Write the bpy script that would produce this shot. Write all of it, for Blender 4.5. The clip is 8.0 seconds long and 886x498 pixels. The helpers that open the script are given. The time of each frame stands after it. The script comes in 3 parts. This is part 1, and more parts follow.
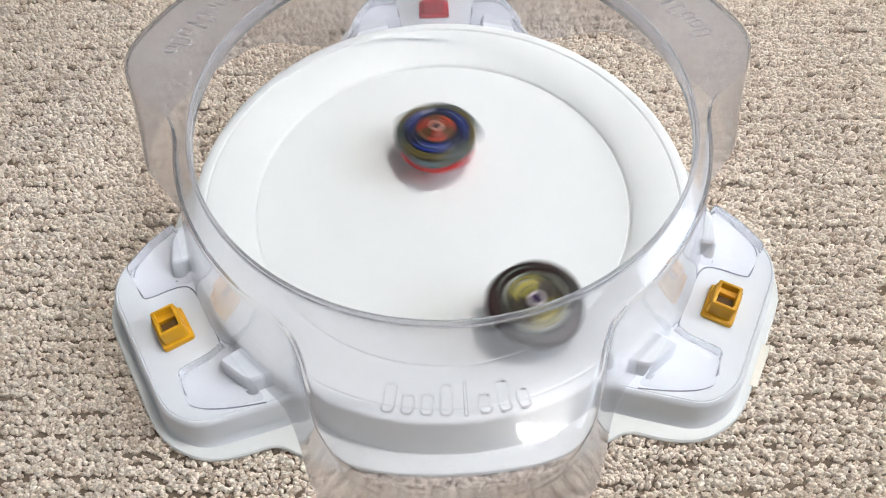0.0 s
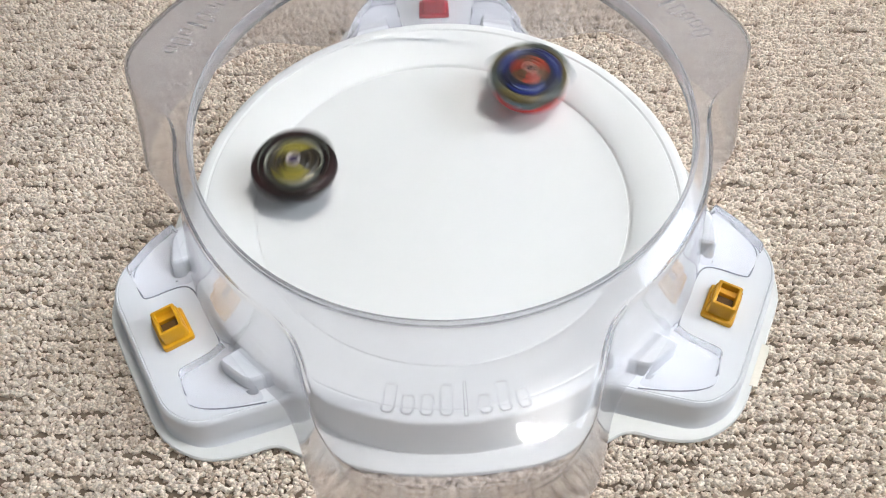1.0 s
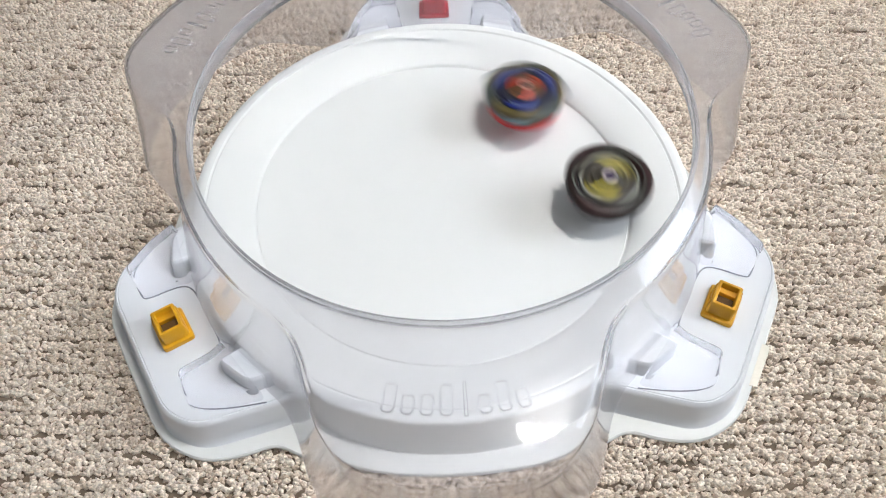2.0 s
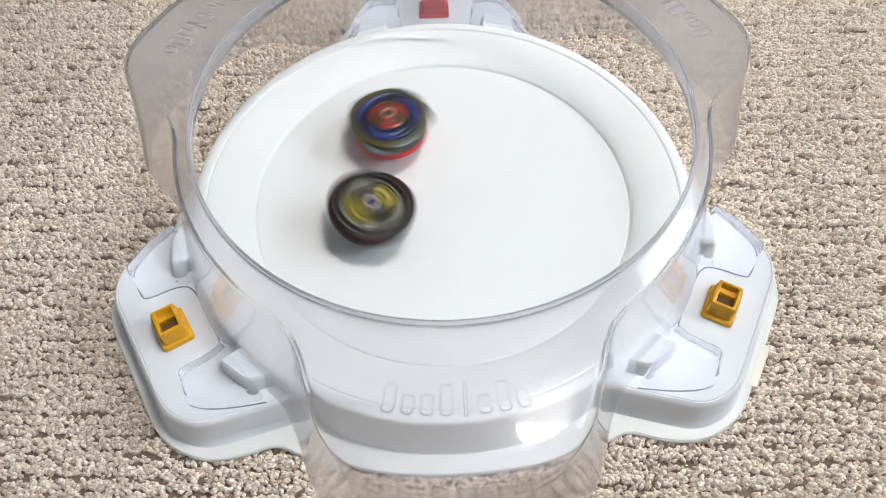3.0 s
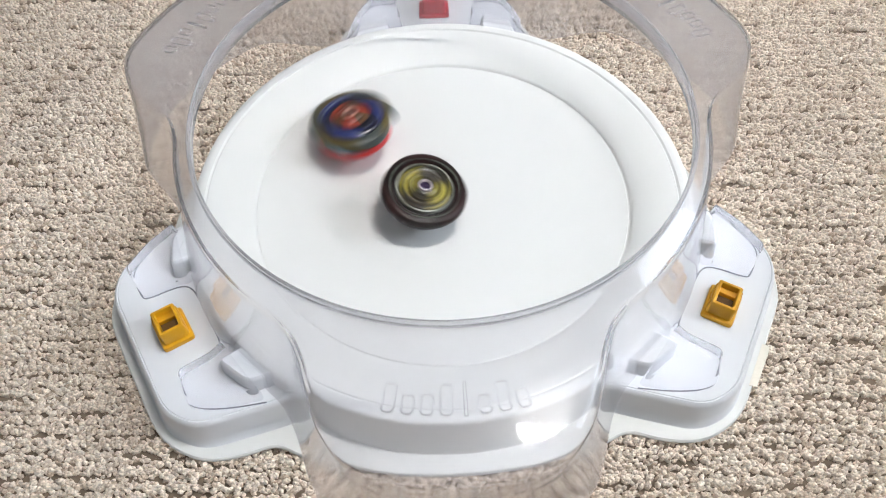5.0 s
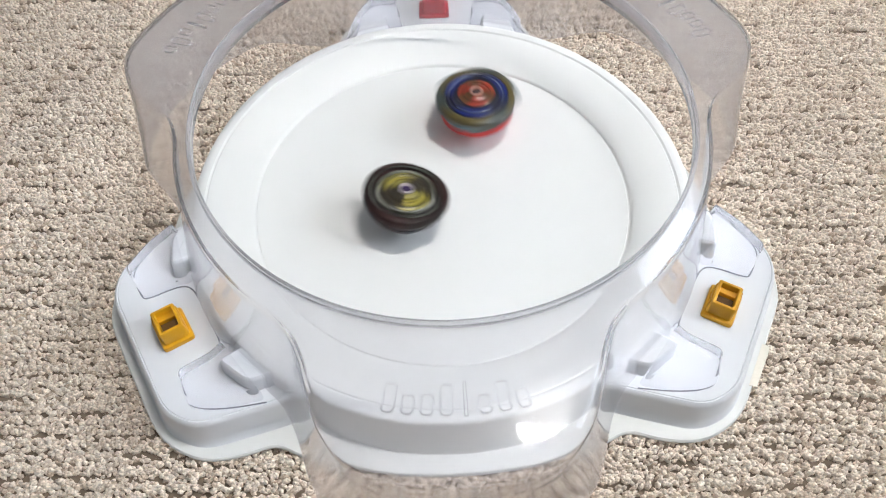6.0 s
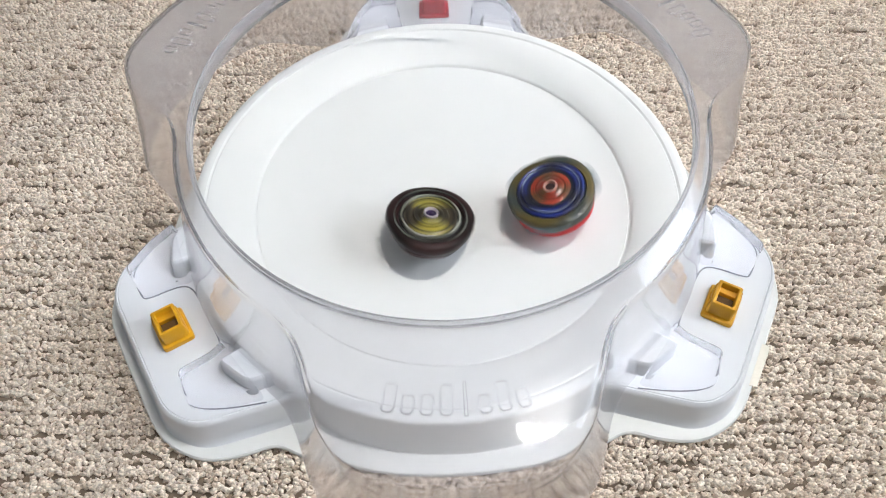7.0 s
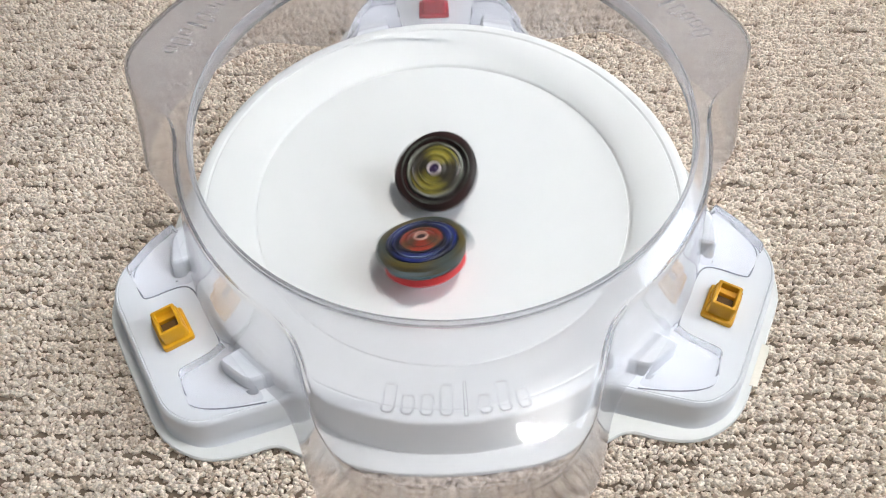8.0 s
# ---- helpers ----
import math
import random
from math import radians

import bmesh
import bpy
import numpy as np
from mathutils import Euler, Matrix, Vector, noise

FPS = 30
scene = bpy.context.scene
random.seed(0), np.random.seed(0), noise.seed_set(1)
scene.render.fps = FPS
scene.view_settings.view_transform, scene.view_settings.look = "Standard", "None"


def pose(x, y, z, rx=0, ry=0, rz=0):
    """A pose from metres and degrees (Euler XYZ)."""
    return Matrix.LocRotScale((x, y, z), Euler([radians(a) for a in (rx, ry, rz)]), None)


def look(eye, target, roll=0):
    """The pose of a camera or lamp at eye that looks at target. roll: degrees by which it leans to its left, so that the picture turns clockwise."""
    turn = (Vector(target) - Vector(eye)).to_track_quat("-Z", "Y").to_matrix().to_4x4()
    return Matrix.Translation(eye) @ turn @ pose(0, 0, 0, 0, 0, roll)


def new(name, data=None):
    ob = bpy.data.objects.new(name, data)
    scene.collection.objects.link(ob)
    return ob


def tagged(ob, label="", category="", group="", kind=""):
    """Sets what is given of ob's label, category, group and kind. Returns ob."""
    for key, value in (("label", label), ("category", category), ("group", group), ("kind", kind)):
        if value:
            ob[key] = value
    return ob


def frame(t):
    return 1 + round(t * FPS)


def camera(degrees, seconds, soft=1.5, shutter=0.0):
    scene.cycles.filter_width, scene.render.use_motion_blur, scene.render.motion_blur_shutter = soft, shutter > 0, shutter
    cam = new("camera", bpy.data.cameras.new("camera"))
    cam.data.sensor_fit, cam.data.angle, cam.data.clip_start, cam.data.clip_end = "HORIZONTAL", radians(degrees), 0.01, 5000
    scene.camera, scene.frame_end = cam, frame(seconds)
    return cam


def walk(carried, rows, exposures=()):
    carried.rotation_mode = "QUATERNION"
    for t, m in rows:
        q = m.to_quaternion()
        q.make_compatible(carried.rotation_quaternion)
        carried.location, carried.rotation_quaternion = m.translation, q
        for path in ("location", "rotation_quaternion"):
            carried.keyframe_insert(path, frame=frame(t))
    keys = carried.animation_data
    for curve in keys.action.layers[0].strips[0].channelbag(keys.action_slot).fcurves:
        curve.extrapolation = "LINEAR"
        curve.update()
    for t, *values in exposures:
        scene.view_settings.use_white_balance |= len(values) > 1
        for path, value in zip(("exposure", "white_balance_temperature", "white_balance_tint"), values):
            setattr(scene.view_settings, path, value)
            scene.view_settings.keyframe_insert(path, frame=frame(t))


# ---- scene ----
cam = camera(63, 8.0, soft=1.1, shutter=0.5)
EYE = (0.0, -0.26603, 0.36757)
SHOT = look(EYE, (-0.00034, 0.28721, -0.46545), -1.185)
walk(cam, [(0, SHOT), (8, SHOT)], exposures=[(0, 0.0, 6500, 10), (8, 0.0, 6500, 10)])

# ---- world and light ----
world = bpy.data.worlds.new("room_air")
scene.world = world
world.use_nodes = True
world.node_tree.nodes["Background"].inputs[0].default_value = (0.8, 0.85, 0.9, 1)
world.node_tree.nodes["Background"].inputs[1].default_value = 0.02
# the hung light panel: place, size, brightness
LAMP_PLACE, LAMP_SIZE, LAMP_GLOW = (0.390, 0.067, 1.50), (0.34, 0.036), 398.0
# power of the side fill added in the east wall's opening
WINDOW_FILL_WATTS = 38.0

# ---- small tools ----
TAU = math.tau
TURN = radians(1.1)          # turn of the arena on the carpet
DECK = 0.0233                # height of the wing decks
LIP = 0.0344                 # height of the bowl's edge


def link_nodes(tree, *pairs):
    for a, b in pairs:
        tree.links.new(a, b)


def plain(name, colour, rough=0.5, metal=0.0, coat=0.0, var=0.06, scale=60.0, bump=0.0, bump_scale=400.0, ior=1.5, spec=0.5):
    """A surface with its colour broken up at two scales and a fine relief."""
    m = bpy.data.materials.new(name)
    m.use_nodes = True
    t = m.node_tree
    b = t.nodes["Principled BSDF"]
    b.inputs["Roughness"].default_value = rough
    b.inputs["Metallic"].default_value = metal
    b.inputs["Coat Weight"].default_value = coat
    b.inputs["IOR"].default_value = ior
    b.inputs["Specular IOR Level"].default_value = spec
    co = t.nodes.new("ShaderNodeTexCoord")
    n1 = t.nodes.new("ShaderNodeTexNoise")
    n1.inputs["Scale"].default_value = scale
    n1.inputs["Detail"].default_value = 6
    n2 = t.nodes.new("ShaderNodeTexNoise")
    n2.inputs["Scale"].default_value = scale * 0.12
    mix = t.nodes.new("ShaderNodeMath")
    mix.operation = "ADD"
    ramp = t.nodes.new("ShaderNodeMapRange")
    ramp.inputs["From Min"].default_value = 0.6
    ramp.inputs["From Max"].default_value = 1.4
    ramp.inputs["To Min"].default_value = 1 - var
    ramp.inputs["To Max"].default_value = 1 + var
    col = t.nodes.new("ShaderNodeVectorMath")
    col.operation = "SCALE"
    col.inputs[0].default_value = colour
    link_nodes(t, (co.outputs["Object"], n1.inputs["Vector"]), (co.outputs["Object"], n2.inputs["Vector"]),
               (n1.outputs["Fac"], mix.inputs[0]), (n2.outputs["Fac"], mix.inputs[1]), (mix.outputs[0], ramp.inputs["Value"]),
               (ramp.outputs["Result"], col.inputs["Scale"]), (col.outputs[0], b.inputs["Base Color"]))
    if bump:
        n3 = t.nodes.new("ShaderNodeTexNoise")
        n3.inputs["Scale"].default_value = bump_scale
        n3.inputs["Detail"].default_value = 3
        bp = t.nodes.new("ShaderNodeBump")
        bp.inputs["Strength"].default_value = bump
        bp.inputs["Distance"].default_value = 0.001
        link_nodes(t, (co.outputs["Object"], n3.inputs["Vector"]), (n3.outputs["Fac"], bp.inputs["Height"]), (bp.outputs[0], b.inputs["Normal"]))
    return m


def clear_plastic(name, tint=(0.83, 0.828, 0.852), rough=0.15, ior=1.12, ripple=0.06, clear=0.94, coat=0.5):
    """Moulded clear plastic: slightly hazy inside, with a crisp glossy skin."""
    m = plain(name, tint, rough, var=0.01, scale=30, bump=ripple, bump_scale=55, ior=ior)
    b = m.node_tree.nodes["Principled BSDF"]
    b.inputs["Transmission Weight"].default_value = clear
    b.inputs["Coat Weight"].default_value = coat
    b.inputs["Coat Roughness"].default_value = 0.025
    b.inputs["Coat IOR"].default_value = 1.45
    return m


def carpet_material():
    """Wool loops: cream to taupe, each loop a shade of its own, with fibre grain."""
    m = plain("carpet_wool", (0.5, 0.42, 0.34), 0.95, bump=1.0, bump_scale=1100, spec=0.1)
    t = m.node_tree
    b = t.nodes["Principled BSDF"]
    geo = t.nodes.new("ShaderNodeNewGeometry")
    ramp = t.nodes.new("ShaderNodeValToRGB")
    els = ramp.color_ramp.elements
    els[0].position, els[0].color = 0.0, (0.56, 0.44, 0.34, 1)
    els[1].position, els[1].color = 1.0, (0.87, 0.77, 0.66, 1)
    mid = els.new(0.35)
    mid.color = (0.79, 0.67, 0.555, 1)
    co = t.nodes.new("ShaderNodeTexCoord")
    n = t.nodes.new("ShaderNodeTexNoise")
    n.inputs["Scale"].default_value = 800
    n.inputs["Detail"].default_value = 4
    big = t.nodes.new("ShaderNodeTexNoise")
    big.inputs["Scale"].default_value = 9
    mr = t.nodes.new("ShaderNodeMapRange")
    mr.inputs["From Min"].default_value, mr.inputs["From Max"].default_value = 0.32, 0.68
    mr.inputs["To Min"].default_value, mr.inputs["To Max"].default_value = 0.66, 1.22
    mr2 = t.nodes.new("ShaderNodeMapRange")
    mr2.inputs["To Min"].default_value, mr2.inputs["To Max"].default_value = 0.9, 1.1
    k = t.nodes.new("ShaderNodeMath")
    k.operation = "MULTIPLY"
    sc = t.nodes.new("ShaderNodeVectorMath")
    sc.operation = "SCALE"
    link_nodes(t, (geo.outputs["Random Per Island"], ramp.inputs["Fac"]), (co.outputs["Object"], n.inputs["Vector"]), (co.outputs["Object"], big.inputs["Vector"]),
               (n.outputs["Fac"], mr.inputs["Value"]), (big.outputs["Fac"], mr2.inputs["Value"]), (mr.outputs[0], k.inputs[0]), (mr2.outputs[0], k.inputs[1]),
               (ramp.outputs["Color"], sc.inputs[0]), (k.outputs[0], sc.inputs["Scale"]), (sc.outputs[0], b.inputs["Base Color"]))
    return m


def glow(name, colour, strength):
    m = bpy.data.materials.new(name)
    m.use_nodes = True
    b = m.node_tree.nodes["Principled BSDF"]
    b.inputs["Base Color"].default_value = (0.8, 0.8, 0.8, 1)
    b.inputs["Emission Color"].default_value = (*colour, 1)
    b.inputs["Emission Strength"].default_value = strength
    return m


def swirl(name, a, b_, share=0.5, lobes=3, rough=0.3, metal=0.0, coat=0.0, off=0.0, rings=0.6):
    """Two colours in sectors round the axis, as the moulded and painted lobes of a top carry them."""
    m = plain(name, a, rough, metal, coat, var=0.15, scale=180)
    t = m.node_tree
    bs = t.nodes["Principled BSDF"]
    src = bs.inputs["Base Color"].links[0].from_socket
    co = t.nodes.new("ShaderNodeTexCoord")
    sep = t.nodes.new("ShaderNodeSeparateXYZ")
    at = t.nodes.new("ShaderNodeMath")
    at.operation = "ARCTAN2"
    rad = t.nodes.new("ShaderNodeVectorMath")
    rad.operation = "LENGTH"
    tw = t.nodes.new("ShaderNodeMath")
    tw.operation = "MULTIPLY_ADD"
    tw.inputs[1].default_value = 90.0
    add = t.nodes.new("ShaderNodeMath")
    add.operation = "ADD"
    add.inputs[1].default_value = off
    mul = t.nodes.new("ShaderNodeMath")
    mul.operation = "MULTIPLY"
    mul.inputs[1].default_value = lobes
    cs = t.nodes.new("ShaderNodeMath")
    cs.operation = "COSINE"
    mr = t.nodes.new("ShaderNodeMapRange")
    edge = math.cos(math.pi * share)
    mr.inputs["From Min"].default_value = edge - 0.15
    mr.inputs["From Max"].default_value = edge + 0.15
    mx = t.nodes.new("ShaderNodeMix")
    mx.data_type = "RGBA"
    mx.inputs["B"].default_value = (*b_, 1)
    link_nodes(t, (co.outputs["Object"], sep.inputs[0]), (sep.outputs["Y"], at.inputs[0]), (sep.outputs["X"], at.inputs[1]),
               (co.outputs["Object"], rad.inputs[0]), (rad.outputs["Value"], tw.inputs[0]), (at.outputs[0], tw.inputs[2]),
               (tw.outputs[0], add.inputs[0]), (add.outputs[0], mul.inputs[0]), (mul.outputs[0], cs.inputs[0]), (cs.outputs[0], mr.inputs["Value"]),
               (mr.outputs[0], mx.inputs["Factor"]), (src, mx.inputs["A"]))
    # moulded rings: fine steps of shade with the distance from the axis
    flat = t.nodes.new("ShaderNodeCombineXYZ")
    dist = t.nodes.new("ShaderNodeVectorMath")
    dist.operation = "LENGTH"
    band = t.nodes.new("ShaderNodeTexNoise")
    band.noise_dimensions = "1D"
    band.inputs["Scale"].default_value = 420
    band.inputs["Detail"].default_value = 4
    gain = t.nodes.new("ShaderNodeMapRange")
    gain.inputs["From Min"].default_value, gain.inputs["From Max"].default_value = 0.3, 0.7
    gain.inputs["To Min"].default_value, gain.inputs["To Max"].default_value = 1 - rings, 1 + rings
    out = t.nodes.new("ShaderNodeVectorMath")
    out.operation = "SCALE"
    link_nodes(t, (sep.outputs["X"], flat.inputs[0]), (sep.outputs["Y"], flat.inputs[1]), (flat.outputs[0], dist.inputs[0]), (dist.outputs["Value"], band.inputs["W"]),
               (band.outputs["Fac"], gain.inputs["Value"]), (gain.outputs[0], out.inputs["Scale"]), (mx.outputs["Result"], out.inputs[0]), (out.outputs[0], bs.inputs["Base Color"]))
    return m


WHITE = plain("white_moulded_plastic", (0.64, 0.655, 0.68), 0.33, var=0.012, scale=40, bump=0.02, bump_scale=900)
FOOT_WHITE = plain("cream_white_plastic", (0.66, 0.665, 0.645), 0.4, var=0.015, scale=40, bump=0.03, bump_scale=700)
BOWL_WHITE = plain("satin_white_plastic", (0.72, 0.724, 0.71), 0.42, var=0.012, scale=25, bump=0.02, bump_scale=700)
CLEAR = clear_plastic("clear_plastic")
PAD_CLEAR = clear_plastic("clear_pad_plastic", (0.90, 0.90, 0.93), 0.05, 1.14, coat=0.3)
BEAD_DARK = clear_plastic("bead_line_plastic", (0.40, 0.41, 0.46), 0.1, 1.3, clear=0.6, coat=0.3)
MARK_CLEAR = clear_plastic("clear_mark_plastic", (0.95, 0.95, 0.97), 0.05, 1.4, coat=1.0)
CLEAR_RIM = clear_plastic("clear_rim_plastic", (0.84, 0.84, 0.87), 0.15, 1.08, clear=0.82, coat=0.4)
YELLOW = plain("yellow_plastic", (0.62, 0.31, 0.010), 0.38, var=0.08, scale=200, bump=0.05)
# shade inside the clip sockets, given as a dark colour
HOLLOW_SHADE = plain("clip_hollow_shade", (0.10, 0.05, 0.012), 0.7)
PIN_DARK = plain("pin_hole_shadow", (0.05, 0.045, 0.04), 0.8)
RED = plain("red_plastic", (0.55, 0.02, 0.035), 0.38, var=0.08, scale=200, bump=0.05)
CARPET = carpet_material()
BACKING = plain("carpet_backing", (0.19, 0.14, 0.10), 0.95, var=0.2, scale=300)
PAINT = plain("wall_paint", (0.74, 0.74, 0.735), 0.9, var=0.02, scale=3, bump=0.1, bump_scale=200)
CEILING = plain("ceiling_paint", (0.8, 0.8, 0.79), 0.9, var=0.02, scale=3, bump=0.1, bump_scale=200)
LAMP_FRAME = plain("lamp_frame_paint", (0.75, 0.75, 0.75), 0.4)

# ---- mesh tools ----


def mesh_from(bm, name, material, smooth=True):
    me = bpy.data.meshes.new(name)
    bmesh.ops.recalc_face_normals(bm, faces=bm.faces)
    for f in bm.faces:
        f.smooth = smooth
    bm.to_mesh(me)
    bm.free()
    me.materials.append(material)
    if smooth:
        me.set_sharp_from_angle(angle=radians(38))
    return me


def part(name, bm, material, parent=None, label="", smooth=True):
    ob = new(name, mesh_from(bm, name, material, smooth))
    ob.parent = parent
    if label:
        ob["label"] = label
    return ob


def box(x0, x1, y0, y1, z0, z1, bevel=0.0, segments=2, bm=None):
    made = bm or bmesh.new()
    tmp = bmesh.new()
    bmesh.ops.create_cube(tmp, size=1)
    for v in tmp.verts:
        v.co = Vector((x0 + (v.co.x + 0.5) * (x1 - x0), y0 + (v.co.y + 0.5) * (y1 - y0), z0 + (v.co.z + 0.5) * (z1 - z0)))
    if bevel:
        bmesh.ops.bevel(tmp, geom=list(tmp.edges), offset=bevel, segments=segments, affect="EDGES", profile=0.5)
    if bm is None:
        made.free()
        return tmp
    me = bpy.data.meshes.new("tmp")
    tmp.to_mesh(me)
    tmp.free()
    made.from_mesh(me)
    bpy.data.meshes.remove(me)
    return made


def lathe(profile, steps=96, close=False):
    """Turns (radius, height) points about z. A radius may be a function of the angle."""
    bm = bmesh.new()
    rings = []
    for r, z in profile:
        if not callable(r) and r < 1e-6:
            rings.append([bm.verts.new((0, 0, z))])
            continue
        ring = []
        for i in range(steps):
            a = TAU * i / steps
            rr = r(a) if callable(r) else r
            zz = z(a) if callable(z) else z
            ring.append(bm.verts.new((rr * math.cos(a), rr * math.sin(a), zz)))
        rings.append(ring)
    pairs = list(zip(rings, rings[1:])) + ([(rings[-1], rings[0])] if close else [])
    for a, b in pairs:
        for i in range(steps):
            j = (i + 1) % steps
            if len(a) == 1 and len(b) == 1:
                continue
            if len(a) == 1:
                bm.faces.new((a[0], b[i], b[j]))
            elif len(b) == 1:
                bm.faces.new((a[i], b[0], a[j]))
            else:
                bm.faces.new((a[i], b[i], b[j], a[j]))
    return bm


def slab(layers):
    """Stacks closed outlines [(x, y), ...] of one length at heights z, capped at both ends."""
    bm = bmesh.new()
    rings = [[bm.verts.new((x, y, z)) for x, y in pts] for pts, z in layers]
    n = len(rings[0])
    for a, b in zip(rings, rings[1:]):
        for i in range(n):
            bm.faces.new((a[i], a[(i + 1) % n], b[(i + 1) % n], b[i]))
    bm.faces.new(rings[-1])
    bm.faces.new(list(reversed(rings[0])))
    return bm


def smooth_corner(pts, radius, steps=7):
    """Rounds the corners of a closed outline."""
    out = []
    n = len(pts)
    for i in range(n):
        a, b, c = (Vector(pts[(i + k) % n]) for k in (-1, 0, 1))
        u, w = a - b, c - b
        r = radius[i] if isinstance(radius, (list, tuple)) else radius
        r = min(r, u.length * 0.48, w.length * 0.48)
        p0, p1 = b + u.normalized() * r, b + w.normalized() * r
        for k in range(steps + 1):
            s = k / steps
            out.append(tuple((1 - s) ** 2 * p0 + 2 * s * (1 - s) * b + s * s * p1))
    return out


def inset(pts, d):
    """Moves a closed counter-clockwise outline inwards by d."""
    out = []
    n = len(pts)
    for i in range(n):
        a, b, c = (Vector(pts[(i + k) % n]) for k in (-1, 0, 1))
        t = c - a
        t.normalize()
        out.append((b.x - t.y * d, b.y + t.x * d))
    return out


def soften(pts, rounds):
    """Cuts the corners of an open line, again and again."""
    for _ in range(rounds):
        mid = []
        for (x0, y0), (x1, y1) in zip(pts, pts[1:]):
            mid += [(0.75 * x0 + 0.25 * x1, 0.75 * y0 + 0.25 * y1), (0.25 * x0 + 0.75 * x1, 0.25 * y0 + 0.75 * y1)]
        pts = [pts[0]] + mid + [pts[-1]]
    return pts


def tube(pts, radius, z, sides=8):
    """A round bead along an open line at height z."""
    bm = bmesh.new()
    rings = []
    for i, (x, y) in enumerate(pts):
        p, q = pts[max(i - 1, 0)], pts[min(i + 1, len(pts) - 1)]
        t = Vector((q[0] - p[0], q[1] - p[1])).normalized()
        rings.append([bm.verts.new((x - t.y * radius * math.cos(TAU * k / sides), y + t.x * radius * math.cos(TAU * k / sides), z + radius * math.sin(TAU * k / sides))) for k in range(sides)])
    for a, b in zip(rings, rings[1:]):
        for k in range(sides):
            bm.faces.new((a[k], a[(k + 1) % sides], b[(k + 1) % sides], b[k]))
    bm.faces.new(rings[0])
    bm.faces.new(rings[-1])
    return bm


def from_table(x, table):
    for (x0, y0), (x1, y1) in zip(table, table[1:]):
        if x <= x1:
            s = (x - x0) / (x1 - x0)
            return y0 + (y1 - y0) * s
    return table[-1][1]


# ---- room ----


def build_room():
    half, top = 2.2, 2.4
    bm = box(-half, half, -half, half, -0.12, -0.0037)
    tagged(part("floor", bm, BACKING, smooth=False), "brown carpet backing over a flat floor", "floor", kind="structure")
    for name, x0, x1, y0, y1 in (("wall_north", -half, half, half, half + 0.1), ("wall_south", -half, half, -half - 0.1, -half),
                                 ("wall_west", -half - 0.1, -half, -half - 0.1, half + 0.1)):
        tagged(part(name, box(x0, x1, y0, y1, -0.12, top), PAINT, smooth=False), "plain off-white painted room wall", "wall", kind="structure")
    bm = bmesh.new()
    for y0, y1, z0, z1 in ((-half - 0.1, -0.8, -0.12, top), (0.6, half + 0.1, -0.12, top), (-0.8, 0.6, -0.12, 0.9), (-0.8, 0.6, 2.1, top)):
        box(half, half + 0.1, y0, y1, z0, z1, bm=bm)
    tagged(part("wall_east", bm, PAINT, smooth=False), "off-white painted wall with an opening for the added window", "wall", kind="structure")
    # window out of view, added to brighten the right-hand side
    window = tagged(new("added_window"), "white framed window out of view, added for side fill", "window", kind="structure")
    bm = bmesh.new()
    for y0, y1, z0, z1 in ((-0.8, -0.74, 0.9, 2.1), (0.54, 0.6, 0.9, 2.1), (-0.74, 0.54, 0.9, 0.96), (-0.74, 0.54, 2.04, 2.1), (-0.13, -0.07, 0.96, 2.04)):
        box(half + 0.03, half + 0.08, y0, y1, z0, z1, 0.004, 1, bm)
    part("window_frame", bm, LAMP_FRAME, window)
    pane_glass = plain("window_glass", (0.95, 0.97, 0.97), 0.02, var=0.01, ior=1.45)
    pane_glass.node_tree.nodes["Principled BSDF"].inputs["Transmission Weight"].default_value = 1.0
    for y0, y1 in ((-0.74, -0.13), (-0.07, 0.54)):
        pane = part("pane", box(half + 0.052, half + 0.058, y0, y1, 0.96, 2.04), pane_glass, window, smooth=False)
        pane.visible_shadow = False
    sky = part("backdrop", box(half + 0.9, half + 0.92, -2.0, 1.8, -0.1, 3.2), glow("sky_sheet", (0.75, 0.87, 1.0), 1.2), smooth=False)
    tagged(sky, "pale glowing sheet as sky behind the added window", "sky", kind="structure")
    # cool area lamp in the opening, the added fill itself
    fill_lamp = bpy.data.lights.new("window_fill", "AREA")
    fill_lamp.shape, fill_lamp.size, fill_lamp.size_y = "RECTANGLE", 1.28, 1.08
    fill_lamp.energy, fill_lamp.color = WINDOW_FILL_WATTS, (0.82, 0.9, 1.0)
    new("window_fill", fill_lamp).matrix_world = look((half + 0.02, -0.1, 1.5), (0, -0.1, 1.5))
    tagged(part("ceiling", box(-half - 0.1, half + 0.1, -half - 0.1, half + 0.1, top, top + 0.1), CEILING, smooth=False), "plain white painted ceiling", "ceiling", kind="structure")


